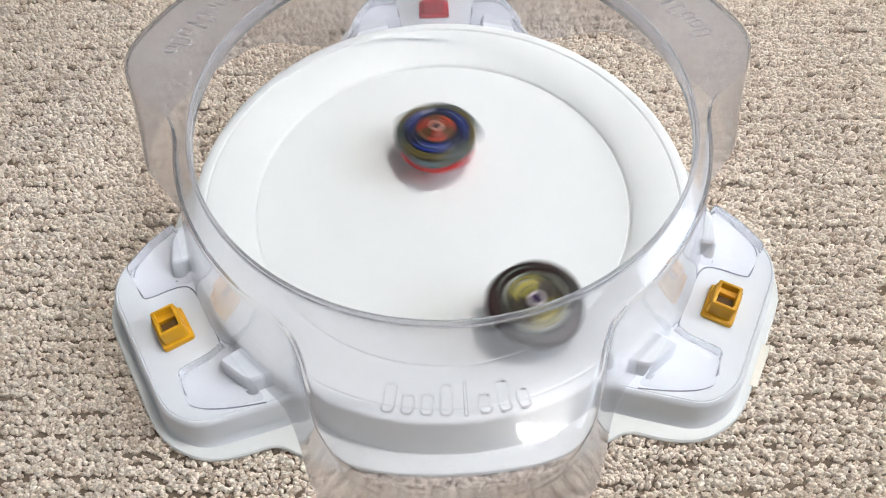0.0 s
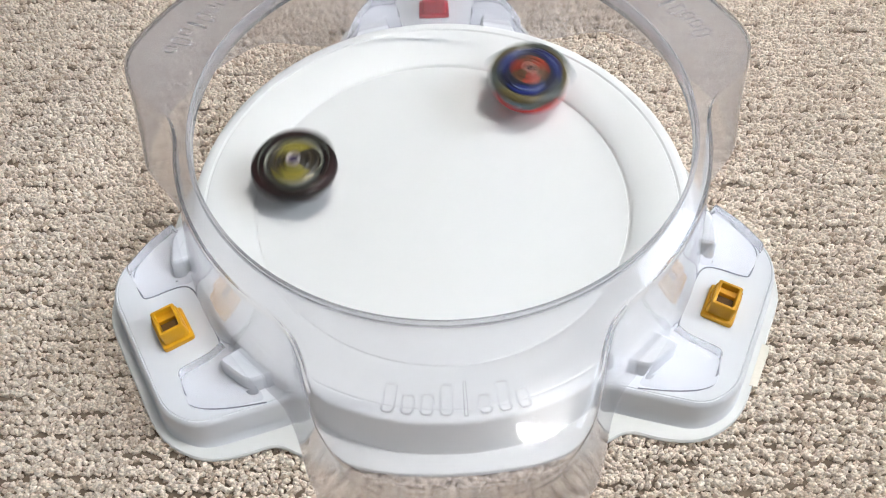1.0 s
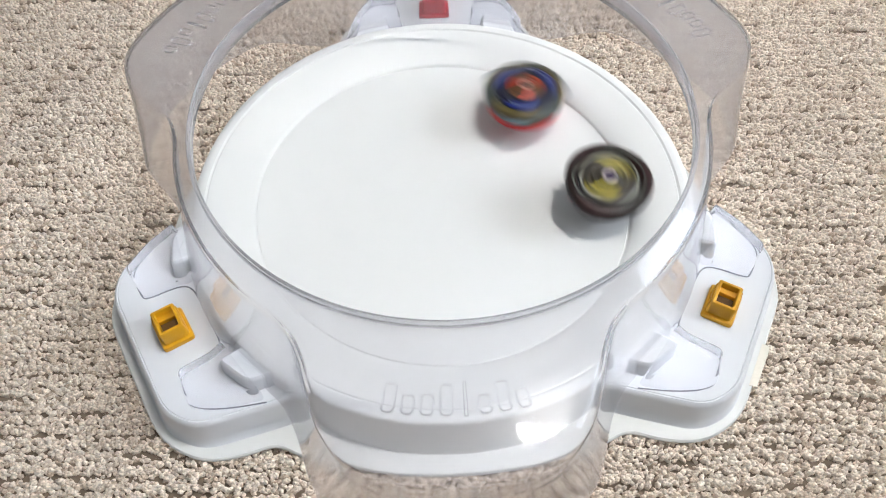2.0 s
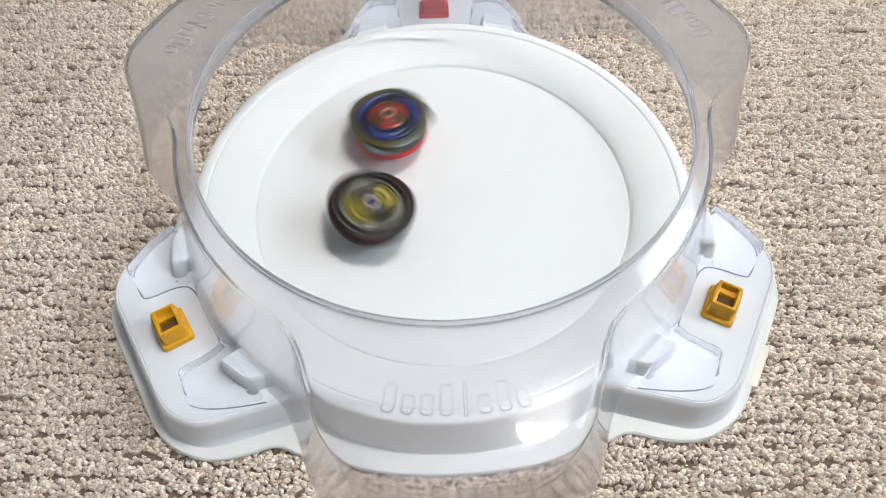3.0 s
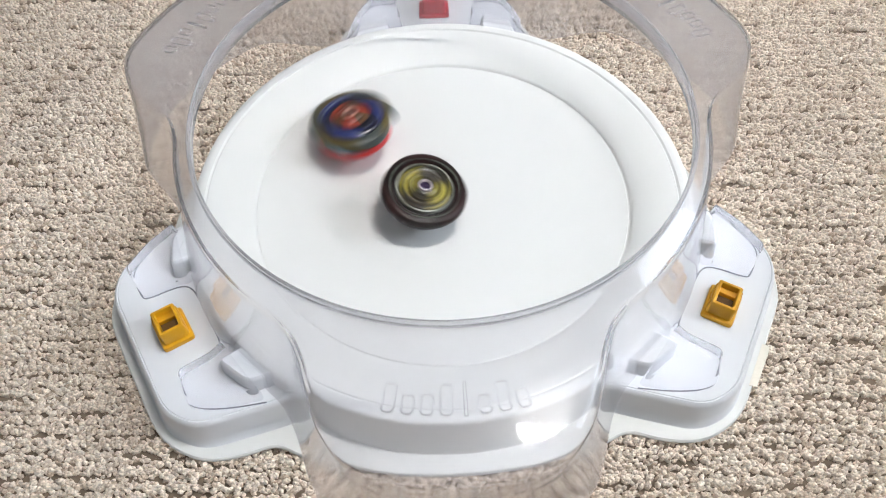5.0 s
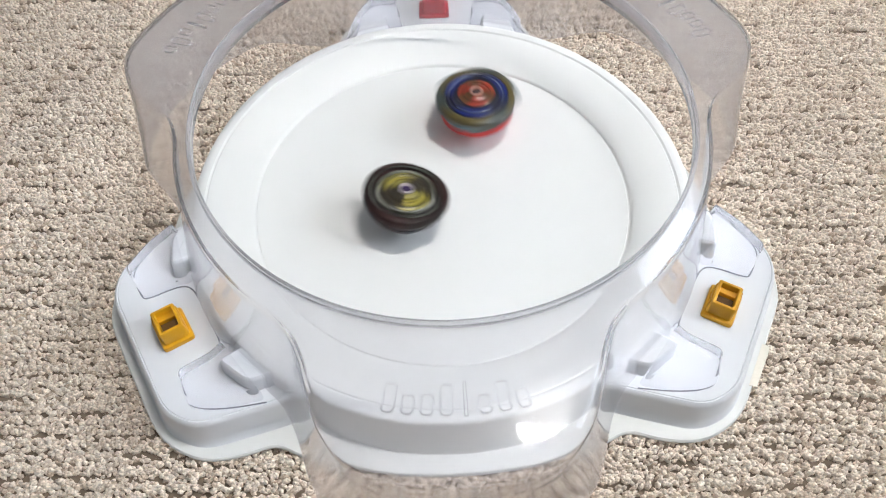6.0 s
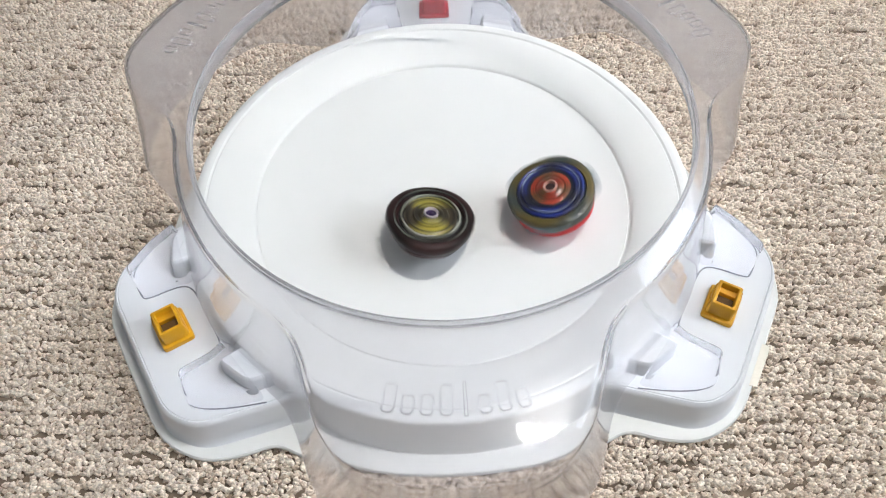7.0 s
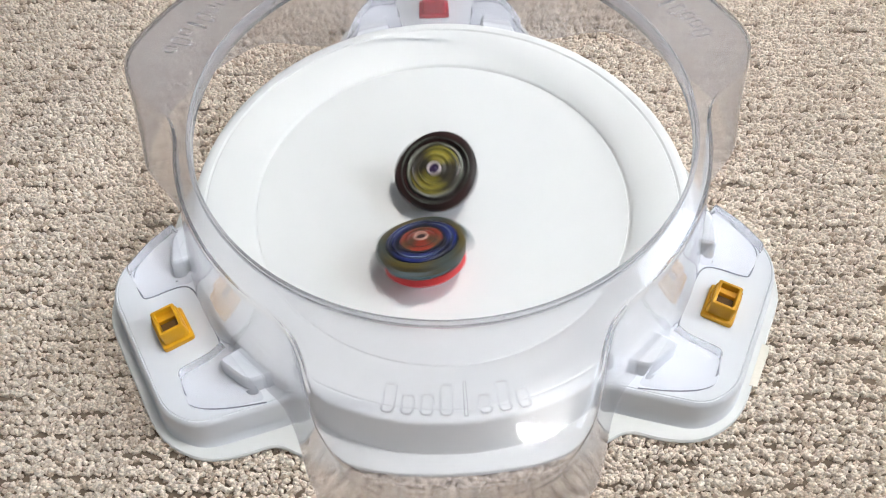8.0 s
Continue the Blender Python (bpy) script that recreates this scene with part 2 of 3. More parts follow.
def build_pendant_light(place, size, strength):
    w, d = size[0] / 2, size[1] / 2
    lamp = tagged(new("pendant_light"), "long narrow white light panel hung from the ceiling, switched on", "pendant light")
    lamp.matrix_world = pose(*place)
    bm = bmesh.new()
    for a in ((-w - 0.03, w + 0.03, -d - 0.03, -d), (-w - 0.03, w + 0.03, d, d + 0.03), (-w - 0.03, -w, -d, d), (w, w + 0.03, -d, d)):
        box(*a, -0.01, 0.04, 0.003, 1, bm)
    part("frame", bm, LAMP_FRAME, lamp)
    part("diffuser", box(-w, w, -d, d, 0.0, 0.03), glow("lamp_diffuser", (1.0, 0.985, 0.965), strength), lamp, "glowing white diffuser", smooth=False)
    part("back_plate", box(-w, w, -d, d, 0.03, 0.04), LAMP_FRAME, lamp)
    for x in (-w * 0.8, w * 0.8):
        cord = part("cord", lathe([(0, 0.04), (0.002, 0.04), (0.002, 2.4 - place[2]), (0, 2.4 - place[2])], 8), LAMP_FRAME, lamp)
        cord.location.x = x


def build_far_carpet():
    """The same carpet beyond the pile, as one sheet with woven relief."""
    m = plain("carpet_far", (0.50, 0.41, 0.32), 0.95, var=0.12, scale=60, spec=0.1)
    t = m.node_tree
    b = t.nodes["Principled BSDF"]
    co = t.nodes.new("ShaderNodeTexCoord")
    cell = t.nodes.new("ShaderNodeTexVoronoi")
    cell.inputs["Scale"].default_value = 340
    # dark of the gaps between loops is put into the colour too
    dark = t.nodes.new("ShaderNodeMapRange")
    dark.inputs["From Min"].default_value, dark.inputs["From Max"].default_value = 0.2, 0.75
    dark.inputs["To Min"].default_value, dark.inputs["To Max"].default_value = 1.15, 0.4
    src = b.inputs["Base Color"].links[0].from_socket
    sc = t.nodes.new("ShaderNodeVectorMath")
    sc.operation = "SCALE"
    bp = t.nodes.new("ShaderNodeBump")
    bp.invert = True
    bp.inputs["Distance"].default_value = 0.003
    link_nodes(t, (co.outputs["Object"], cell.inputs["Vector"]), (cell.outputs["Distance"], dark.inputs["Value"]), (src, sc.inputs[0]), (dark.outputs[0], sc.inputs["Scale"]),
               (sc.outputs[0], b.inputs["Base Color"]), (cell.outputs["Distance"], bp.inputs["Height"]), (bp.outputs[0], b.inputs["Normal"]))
    bm = bmesh.new()
    x0, x1, y0, y1, h = -0.395, 0.395, -0.235, 0.293, 2.2
    for a in ((-h, h, -h, y0), (-h, h, y1, h), (-h, x0, y0, y1), (x1, h, y0, y1)):
        box(*a, -0.0036, -0.0014, bm=bm)
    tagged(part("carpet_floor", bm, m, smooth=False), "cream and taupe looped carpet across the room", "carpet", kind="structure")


SEAM = 0.0852             # where two carpet tiles meet


def build_carpet():
    """Looped pile: thousands of small irregular knots bunched into wavering ribs, tops level with z = 0."""
    rng = np.random.default_rng(7)
    seg, verts, faces = 5, [], []
    sx, sy, rib = 0.0022, 0.00190, 0.0112
    for j, y in enumerate(np.arange(-0.24, 0.30, sy)):
        shift = rng.uniform(0, sx)
        for x in np.arange(-0.40, 0.40, sx):
            cx = x + shift + rng.normal(0, 0.0008)
            cy = y + rng.normal(0, 0.0006) + 0.0007 * math.sin(cx * 31 + j * 1.7)
            # bare under the bowl; a fine seam where two carpet tiles meet
            if math.hypot(cx, cy) < 0.145 or abs(cy - SEAM + 0.0135 * cx) < 0.0005:
                continue
            # ribs along x whose furrows wander, fade out and break off
            wander = 0.0040 * noise.noise((cx * 30, cy * 45, 2.0)) + 0.0009 * noise.noise((cx * 190, cy * 190, 9.0))
            furrow = max(0.0, math.cos(TAU * (cy + wander) / rib)) ** 2
            strength = min(max(0.72 + 1.2 * noise.noise((cx * 30, cy * 70, 4.0)) + 1.0 * noise.noise((cx * 120, cy * 60, 6.0)), 0.0), 1.15)
            swell = noise.noise((cx * 150, cy * 260, 0.0)) + 0.5 * noise.noise((cx * 420, cy * 520, 5.0))
            hz = 0.0059 - 0.0042 * furrow * strength + 0.0011 * min(max(swell * 2.0, -1.7), 0.6) + rng.uniform(-0.0006, 0.0004)
            rx = sx * rng.uniform(0.55, 1.25)
            ry = sy * rng.uniform(0.52, 0.86)
            turn = rng.normal(0, 0.5)
            ct, st = math.cos(turn), math.sin(turn)
            lean = rng.normal(0, 0.0007, 2)
            base = len(verts)
            wob = rng.uniform(0.62, 1.32, seg)
            tip = rng.uniform(-0.0003, 0.0003, seg)
            for rr, zz in ((1.0, hz * 0.50), (0.86, hz * 0.95)):
                g = zz / 0.006
                for k in range(seg):
                    a = TAU * k / seg
                    px, py = rx * rr * wob[k] * math.cos(a), ry * rr * wob[k] * math.sin(a)
                    verts.append((cx + px * ct - py * st + lean[0] * g, cy + px * st + py * ct + lean[1] * g, -0.0062 + zz + tip[k] * (rr < 0.9)))
            verts.append((cx + lean[0], cy + lean[1], -0.0062 + hz))
            for k in range(seg):
                n = (k + 1) % seg
                faces.append((base + k, base + n, base + seg + n, base + seg + k))
                faces.append((base + seg + k, base + seg + n, base + 2 * seg))
    me = bpy.data.meshes.new("carpet_pile")
    me.from_pydata(verts, [], faces)
    me.polygons.foreach_set("use_smooth", [True] * len(me.polygons))
    me.materials.append(CARPET)
    tagged(new("carpet_pile", me), "cream and taupe looped wool carpet pile", "carpet", kind="stuff")


# ---- the arena's white base ----


def bowl_height(r):
    """Height of the bowl's floor at radius r."""
    r = min(r, 0.139)
    if r < 0.1107:
        return 0.0150 + 0.0097 * (r / 0.1107) ** 2
    return 0.0247 + 0.0102 * (r - 0.1107) / 0.0283


def wing_outline():
    pts = [(0.128, -0.0690), (0.150, -0.0640), (0.1800, -0.0560), (0.1908, -0.0400), (0.1908, 0.0400), (0.1800, 0.0560), (0.150, 0.0640), (0.128, 0.0690)]
    return smooth_corner(pts, [0.002, 0.012, 0.014, 0.016, 0.016, 0.014, 0.012, 0.002])


def wing_pose(k):
    return Matrix.Rotation(TURN + radians(90 + 120 * k), 4, "Z")


def flange_outline():
    """The foot's edge: three broad lobes under the wings, drawn in between them."""
    out = []
    for k in range(3):
        a0 = TURN + radians(90 + 120 * k)
        lobe = [(0.1490, -0.0760), (0.1640, -0.0735), (0.1850, -0.0650), (0.1995, -0.0430), (0.2000, 0.0), (0.1995, 0.0430), (0.1850, 0.0650), (0.1640, 0.0735), (0.1490, 0.0760)]
        for x, y in lobe:
            out.append((x * math.cos(a0) - y * math.sin(a0), x * math.sin(a0) + y * math.cos(a0)))
        for d in (33, 40, 50, 60, 70, 80, 87):
            r = 0.1665 - 0.006 * math.sin(math.pi * (d - 33) / 54)
            out.append((r * math.cos(a0 + radians(d)), r * math.sin(a0 + radians(d))))
    return smooth_corner(out, 0.02, 4)


def build_base():
    base = tagged(new("toy_arena"), "white plastic toy arena with a shallow bowl, on carpet", "toy arena")
    # bowl: dish, groove, raised edge, outer wall
    prof = [(0.0, bowl_height(0))]
    prof += [(r, bowl_height(r)) for r in (0.015, 0.03, 0.045, 0.06, 0.075, 0.09, 0.1, 0.1085)]
    prof += [(0.1100, bowl_height(0.11)), (0.1104, 0.0240), (0.1112, 0.0243), (0.1117, 0.0252), (0.1130, 0.0259)]
    prof += [(0.118, bowl_height(0.118) + 0.0006), (0.126, bowl_height(0.126) + 0.0002), (0.133, bowl_height(0.133)), (0.1372, 0.0337), (0.1378, 0.0333), (0.1384, 0.0336), (0.1390, 0.0343)]
    prof += [(0.1415, 0.0347), (0.1440, LIP), (0.1449, 0.0337), (0.1455, 0.0320), (0.1480, 0.0080), (0.1500, 0.0034), (0.1500, 0.0005), (0.14, 0.0005), (0.14, 0.029), (0.11, 0.021), (0.05, 0.011), (0.0, 0.010)]
    part("bowl", lathe(prof, 192), BOWL_WHITE, base, "smooth white bowl with a fine ring groove")
    # foot
    foot = flange_outline()
    bm = slab([(foot, 0.0), (foot, 0.0016), (inset(foot, 0.0008), 0.0026)])
    part("flange", bm, FOOT_WHITE, base, "thin cream-white foot flange")
    edge = wing_outline()
    for k in range(3):
        bm = slab([(inset(edge, -0.0045), 0.002), (inset(edge, -0.0028), 0.0042), (inset(edge, -0.0016), 0.010), (inset(edge, -0.0002), DECK - 0.0030), (inset(edge, 0.0006), DECK - 0.0012), (inset(edge, 0.0016), DECK - 0.0002), (inset(edge, 0.0020), DECK),
                   (inset(edge, 0.0023), DECK - 0.0004), (inset(edge, 0.0027), DECK - 0.0004), (inset(edge, 0.0030), DECK)])
        wing = part("wing", bm, WHITE, base)
        wing.matrix_local = wing_pose(k)
        if k:
            # no hole is cut: a dark dot carries the pin hole's shade
            pin = lathe([(0, DECK + 0.0004), (0.0004, DECK + 0.0004), (0.0005, DECK + 0.0001), (0.0005, DECK - 0.0004)], 12)
            hole = part("pin_hole_dot", pin, PIN_DARK, wing, "tiny dark dot standing for the shade in a pin hole")
            hole.location = (0.1560, 0.0305 if k == 2 else -0.0305, 0)
        for s in (-1, 1):
            pts = smooth_corner([(0.1390, s * 0.0315), (0.1560, s * 0.0330), (0.1475, s * 0.0535), (0.1300, s * 0.0565)][::s], 0.005, 6)
            bm = slab([(inset(pts, -0.0012), DECK - 0.001), (inset(pts, -0.0004), DECK + 0.0010), (inset(pts, 0.0004), LIP - 0.0028), (inset(pts, 0.0010), LIP - 0.0014), (inset(pts, 0.0020), LIP - 0.0006)])
            block = part("locking_block", bm, WHITE, wing)
    return base


# ---- the clear cover ----

PANEL_TOP = [(0, 0.1915), (8, 0.1912), (11, 0.1900), (15, 0.1840), (19, 0.1740), (22, 0.1640), (25, 0.1530), (29, 0.1440), (34, 0.1395), (60, 0.1385)]
PANEL_FOOT = [(0, 0.1935), (8, 0.1932), (13, 0.1920), (17, 0.1910), (20, 0.1880), (23, 0.1790), (26, 0.1690), (30, 0.1590), (34, 0.1535), (40, 0.1515), (60, 0.1515)]


def off_axis(a):
    """Degrees from the nearest panel's middle."""
    d = (math.degrees(a - TURN) - 30) % 120
    return min(d, 120 - d)


def smoothed(table):
    """A table of radii by angle as a function, with its corners softened."""
    grid = [sum(from_table(min(abs(i / 2 + k / 2), 60), table) * w for k, w in zip(range(-4, 5), (1, 2, 3, 4, 5, 4, 3, 2, 1))) / 25 for i in range(121)]

    def radius(a):
        x = off_axis(a) * 2
        i = min(int(x), 119)
        return grid[i] + (grid[i + 1] - grid[i]) * (x - i)
    return radius


def cover_surface(gap):
    """(radius, height) rows from the rim down to the foot, moved inwards by gap."""
    top, foot = smoothed(PANEL_TOP), smoothed(PANEL_FOOT)
    rim = 0.1279

    def mixed(s):
        return lambda a: rim + (top(a) - rim) * s - gap

    def lower(s):
        return lambda a: top(a) + (foot(a) - top(a)) * s - gap
    rows = [(rim - gap * 0.6, 0.1012), (rim - gap * 0.6, 0.0975 - gap)]
    for s in (0.08, 0.16, 0.24, 0.32, 0.4, 0.48, 0.56, 0.64, 0.72, 0.8, 0.87):
        rows.append((mixed(s), 0.0975 - 0.0055 * s - gap))
    rows += [(mixed(0.93), 0.0908 - gap * 0.9), (mixed(0.975), 0.0885 - gap * 0.6), (mixed(1.0), 0.0845 - gap * 0.3)]
    for s in (0.15, 0.35, 0.6, 0.85, 1.0):
        rows.append((lower(s), 0.0845 + (DECK + 0.0006 - 0.0845) * s))
    return rows


def build_cover():
    cover = tagged(new("arena_cover"), "clear plastic cover with round open top and three bulging panels", "arena cover")
    rows = cover_surface(0.0) + list(reversed(cover_surface(0.0018)))
    part("wall_shell", lathe(rows, 240, close=True), CLEAR, cover)
    # stepped rim
    rim = [(0.1280, 0.1010), (0.1286, 0.1013), (0.1286, 0.1021), (0.1279, 0.1025), (0.1276, 0.1046), (0.1272, 0.1053), (0.1266, 0.1053), (0.1263, 0.1047), (0.1264, 0.1014), (0.1268, 0.1010)]
    ring = part("rim", lathe(rim, 192, close=True), CLEAR_RIM, cover, "stepped clear rim")
    for k in range(3):
        for s in (-1, 1):
            pts = smooth_corner([(0.1500, s * 0.0240), (0.1560, s * 0.0270), (0.1750, s * 0.0278), (0.1776, s * 0.0450), (0.1617, s * 0.0545), (0.1440, s * 0.0605)][::s], 0.0035, 5)
            bm = slab([(inset(pts, -0.0006), DECK + 0.0006), (pts, LIP - 0.002), (inset(pts, 0.0004), LIP + 0.0004), (inset(pts, 0.0011), LIP + 0.0012)])
            pad = part("foot_pad", bm, PAD_CLEAR, cover)
            pad.matrix_local = wing_pose(k)
        # bead tinted dark: the clear foot's dark edge line is put into its colour
        half = [(0.1768, 0.0462), (0.1768, 0.0300), (0.1748, 0.0268), (0.1570, 0.0258), (0.1512, 0.0215), (0.1504, 0.0110)]
        line = [(0.1440, -0.0626), (0.1617, -0.0555)] + [(x, -y) for x, y in half] + half[::-1] + [(0.1617, 0.0555), (0.1440, 0.0626)]
        bead = part("foot_bead", tube(soften(line, 3), 0.00042, DECK + 0.0007), BEAD_DARK, cover, "thin bead tinted dark as the clear foot's edge line")
        bead.matrix_local = wing_pose(k)
    # embossed wordmark as plain raised strokes
    talls = (0.0135, 0.0092, 0.0100, 0.0140, 0.0145, 0.0092, 0.0140, 0.0092)
    for k in range(3):
        a0 = TURN + radians(30 + 120 * k)
        for i, tall in enumerate(talls):
            a = a0 + (i - 3.5) * 0.0077 / 0.158
            slim = i == 4
            w = 0.0009 if slim else 0.0030
            bm = bmesh.new()
            outer = smooth_corner([(-tall / 2, -w), (tall / 2, -w), (tall / 2, w), (-tall / 2, w)], w * 0.9, 4)
            inner = inset(outer, 0.0005 if slim else 0.0012)
            loops = [[bm.verts.new((x, y, z)) for x, y in ring] for ring, z in ((outer, 0.0), (inset(outer, 0.0003), 0.0013), (inset(inner, -0.0002), 0.0013), (inner, 0.0))]
            n = len(outer)
            for p, q in zip(loops, loops[1:]):
                for j in range(n):
                    bm.faces.new((p[j], p[(j + 1) % n], q[(j + 1) % n], q[j]))
            r = 0.1640 - tall / 2
            mark = part("raised_mark", bm, MARK_CLEAR, cover)
            mark.matrix_local = pose(r * math.cos(a), r * math.sin(a), 0.0943, 0, 0, math.degrees(a)) @ pose(0, 0, 0, 0, 5.0, 0)
    for o in cover.children:
        o.visible_shadow = o is ring
    cover.location.x = 0.0008
    return cover


def build_clip(material, colour_word, m, side):
    clip = tagged(new("cover_clip"), colour_word + " plastic cover clip standing on the white wing deck", "clip", group="cover clips")
    base = smooth_corner([(-0.0085, -0.0108), (0.0085, -0.0108), (0.0085, 0.0108), (-0.0085, 0.0108)], 0.0022, 4)
    part("base_plate", slab([(base, 0.0), (base, 0.0018), (inset(base, 0.0006), 0.0026)]), material, clip)
    bm = bmesh.new()
    out = smooth_corner([(-0.0064, -0.0080), (0.0064, -0.0080), (0.0064, 0.0080), (-0.0064, 0.0080)], 0.0012, 3)
    inn = smooth_corner([(-0.0045, -0.0060), (0.0045, -0.0060), (0.0045, 0.0060), (-0.0045, 0.0060)], 0.0006, 3)
    rings = [(inset(out, -0.0005), 0.0024), (out, 0.0120), (inset(out, 0.0005), 0.0126), (inset(inn, -0.0003), 0.0126), (inn, 0.0120), (inn, 0.0008)]
    loops = [[bm.verts.new((x, y, z)) for x, y in ring] for ring, z in rings]
    n = len(out)
    for p, q in zip(loops, loops[1:]):
        for j in range(n):
            bm.faces.new((p[j], p[(j + 1) % n], q[(j + 1) % n], q[j]))
    bm.faces.new(loops[-1])
    part("socket", bm, material, clip)
    bm = bmesh.new()
    for i in range(7):
        y = -0.0054 + i * 0.0018
        box(0.0063, 0.0070, y - 0.0004, y + 0.0004, 0.0024, 0.0112, 0.0002, 1, bm)
        box(-0.0070, -0.0063, y - 0.0004, y + 0.0004, 0.0024, 0.0112, 0.0002, 1, bm)
    part("grip_ribs", bm, material, clip)
    part("inner_ledge", box(-0.0046, 0.0046, *sorted((side * 0.0024, side * 0.0061)), 0.0008, 0.0088, 0.0003, 1), material, clip)
    # solid block in the socket; its dark brown stands for the hollow's shade
    part("hollow_shade_block", box(-0.0044, 0.0044, *sorted((side * -0.0059, side * 0.0023)), 0.0008, 0.0062, 0.0002, 1), HOLLOW_SHADE, clip, "dark block standing for the shade in the clip's socket")
    clip.matrix_world = m
    return clip


def build_tape():
    """A strip of cream tape stuck to the foot's edge, half over the carpet."""
    tape = plain("cream_tape", (0.72, 0.68, 0.59), 0.6, var=0.05, scale=120, bump=0.2)
    pts = [(0.1978, -0.0225), (0.2018, -0.0215), (0.2022, 0.0020), (0.2014, 0.0055), (0.1978, 0.0050)]
    ob = part("tape_strip", slab([(pts, 0.0026), (pts, 0.0029)]), tape, smooth=False)
    tagged(ob, "short strip of cream tape stuck to the white foot's edge", "tape")
    ob.matrix_world = Matrix.Rotation(TURN + radians(330), 4, "Z")


# ---- spinning tops ----


def lobed(r, amp, n, phase=0.0, power=1.0):
    """A radius that swells into n swept lobes."""
    return lambda a: r + amp * (abs(math.sin(n * a / 2 + phase)) ** power - 0.5)


def turned(profile, steps, close=False):
    """A turned part of a top; heights drawn to the tops' true height."""
    return lathe([(r, z * 0.80) for r, z in profile], steps, close)


def build_dark_top():
    top = tagged(new("spinning_top"), "dark brown top with olive yellow centre, spinning in the bowl", "spinning top", group="spinning tops")
    dark = swirl("dark_layer", (0.013, 0.007, 0.006), (0.030, 0.013, 0.012), 0.4, 3, 0.35, rings=0.4)
    dark.node_tree.nodes["Principled BSDF"].inputs["Specular IOR Level"].default_value = 0.22
    maroon = swirl("maroon_disc", (0.055, 0.012, 0.012), (0.02, 0.02, 0.025), 0.4, 3, 0.4, rings=0.2)
    groove = plain("black_plastic", (0.010, 0.010, 0.009), 0.5)
    grey = swirl("pale_ring", (0.30, 0.30, 0.25), (0.12, 0.12, 0.09), 0.45, 3, 0.4, rings=0.3)
    olive = swirl("olive_chip", (0.24, 0.20, 0.030), (0.030, 0.022, 0.012), 0.5, 2, 0.35, rings=0.9)
    pale = plain("pale_hub", (0.55, 0.49, 0.49), 0.3)
    hole = plain("violet_hub", (0.03, 0.012, 0.06), 0.4)
    tip = plain("tip_plastic", (0.02, 0.018, 0.025), 0.4)
    part("tip", turned([(0, 0.0), (0.0022, 0.0002), (0.0034, 0.0012), (0.0085, 0.0035), (0.0135, 0.0065), (0.0165, 0.0100), (0.0172, 0.0135), (0, 0.0135)], 40), tip, top)
    part("metal_disc", turned([(0, 0.0130), (0.0170, 0.0130), (lobed(0.0200, 0.0010, 6), 0.0142), (lobed(0.0220, 0.0010, 6), 0.0190), (0.0205, 0.0212), (0, 0.0212)], 72), maroon, top, "dark maroon disc")
    part("attack_ring", turned([(0.012, 0.0205), (lobed(0.0215, 0.0010, 3), 0.0208), (lobed(0.0240, 0.0014, 3), 0.0232), (lobed(0.0249, 0.0014, 3), 0.0262), (lobed(0.0248, 0.0014, 3), 0.0296), (lobed(0.0240, 0.0012, 3), 0.0312), (lobed(0.0222, 0.0008, 3), 0.0320), (0.0192, 0.0318), (0.0182, 0.0306), (0.0180, 0.0290), (0.012, 0.0285)], 96, close=True), dark, top, "dark brown outer ring")
    edge = swirl("edge_line", (0.10, 0.11, 0.09), (0.025, 0.022, 0.018), 0.5, 3, 0.3, rings=0.3)
    part("edge_line", turned([(0.0200, 0.0316), (0.0209, 0.0316), (0.0209, 0.0324), (0.0200, 0.0324)], 72, close=True), edge, top, "thin grey-green line on the ring")
    part("groove_ring", turned([(0.0125, 0.0287), (0.0181, 0.0290), (0.0180, 0.0300), (0.0125, 0.0300)], 64, close=True), groove, top)
    part("pale_ring", turned([(lobed(0.0156, 0.0005, 6), 0.0296), (lobed(0.0171, 0.0005, 6), 0.0300), (lobed(0.0169, 0.0005, 6), 0.0324), (lobed(0.0159, 0.0005, 6), 0.0326)], 72, close=True), grey, top, "thin pale grey ring")
    part("centre_cap", turned([(0.0, 0.0292), (0.0154, 0.0292), (0.0150, 0.0318), (lobed(0.0132, 0.0010, 4), 0.0326), (0.0118, 0.0318), (0.0104, 0.0320), (lobed(0.0092, 0.001, 4), 0.0338), (0.0072, 0.0336), (0.0062, 0.0346), (0.0048, 0.0348), (0.0046, 0.0300)], 72), olive, top, "olive yellow centre cap")
    part("hub", turned([(0.0041, 0.0310), (0.0041, 0.0354), (0.0038, 0.0358), (0.0034, 0.0358), (0.0031, 0.0353), (0.0031, 0.0310)], 40, close=True), pale, top, "pale pink hub ring")
    part("hub_core", turned([(0, 0.0320), (0.0031, 0.0320), (0.0031, 0.0336), (0.0014, 0.0340), (0.0010, 0.0352), (0, 0.0354)], 24), hole, top)
    return top


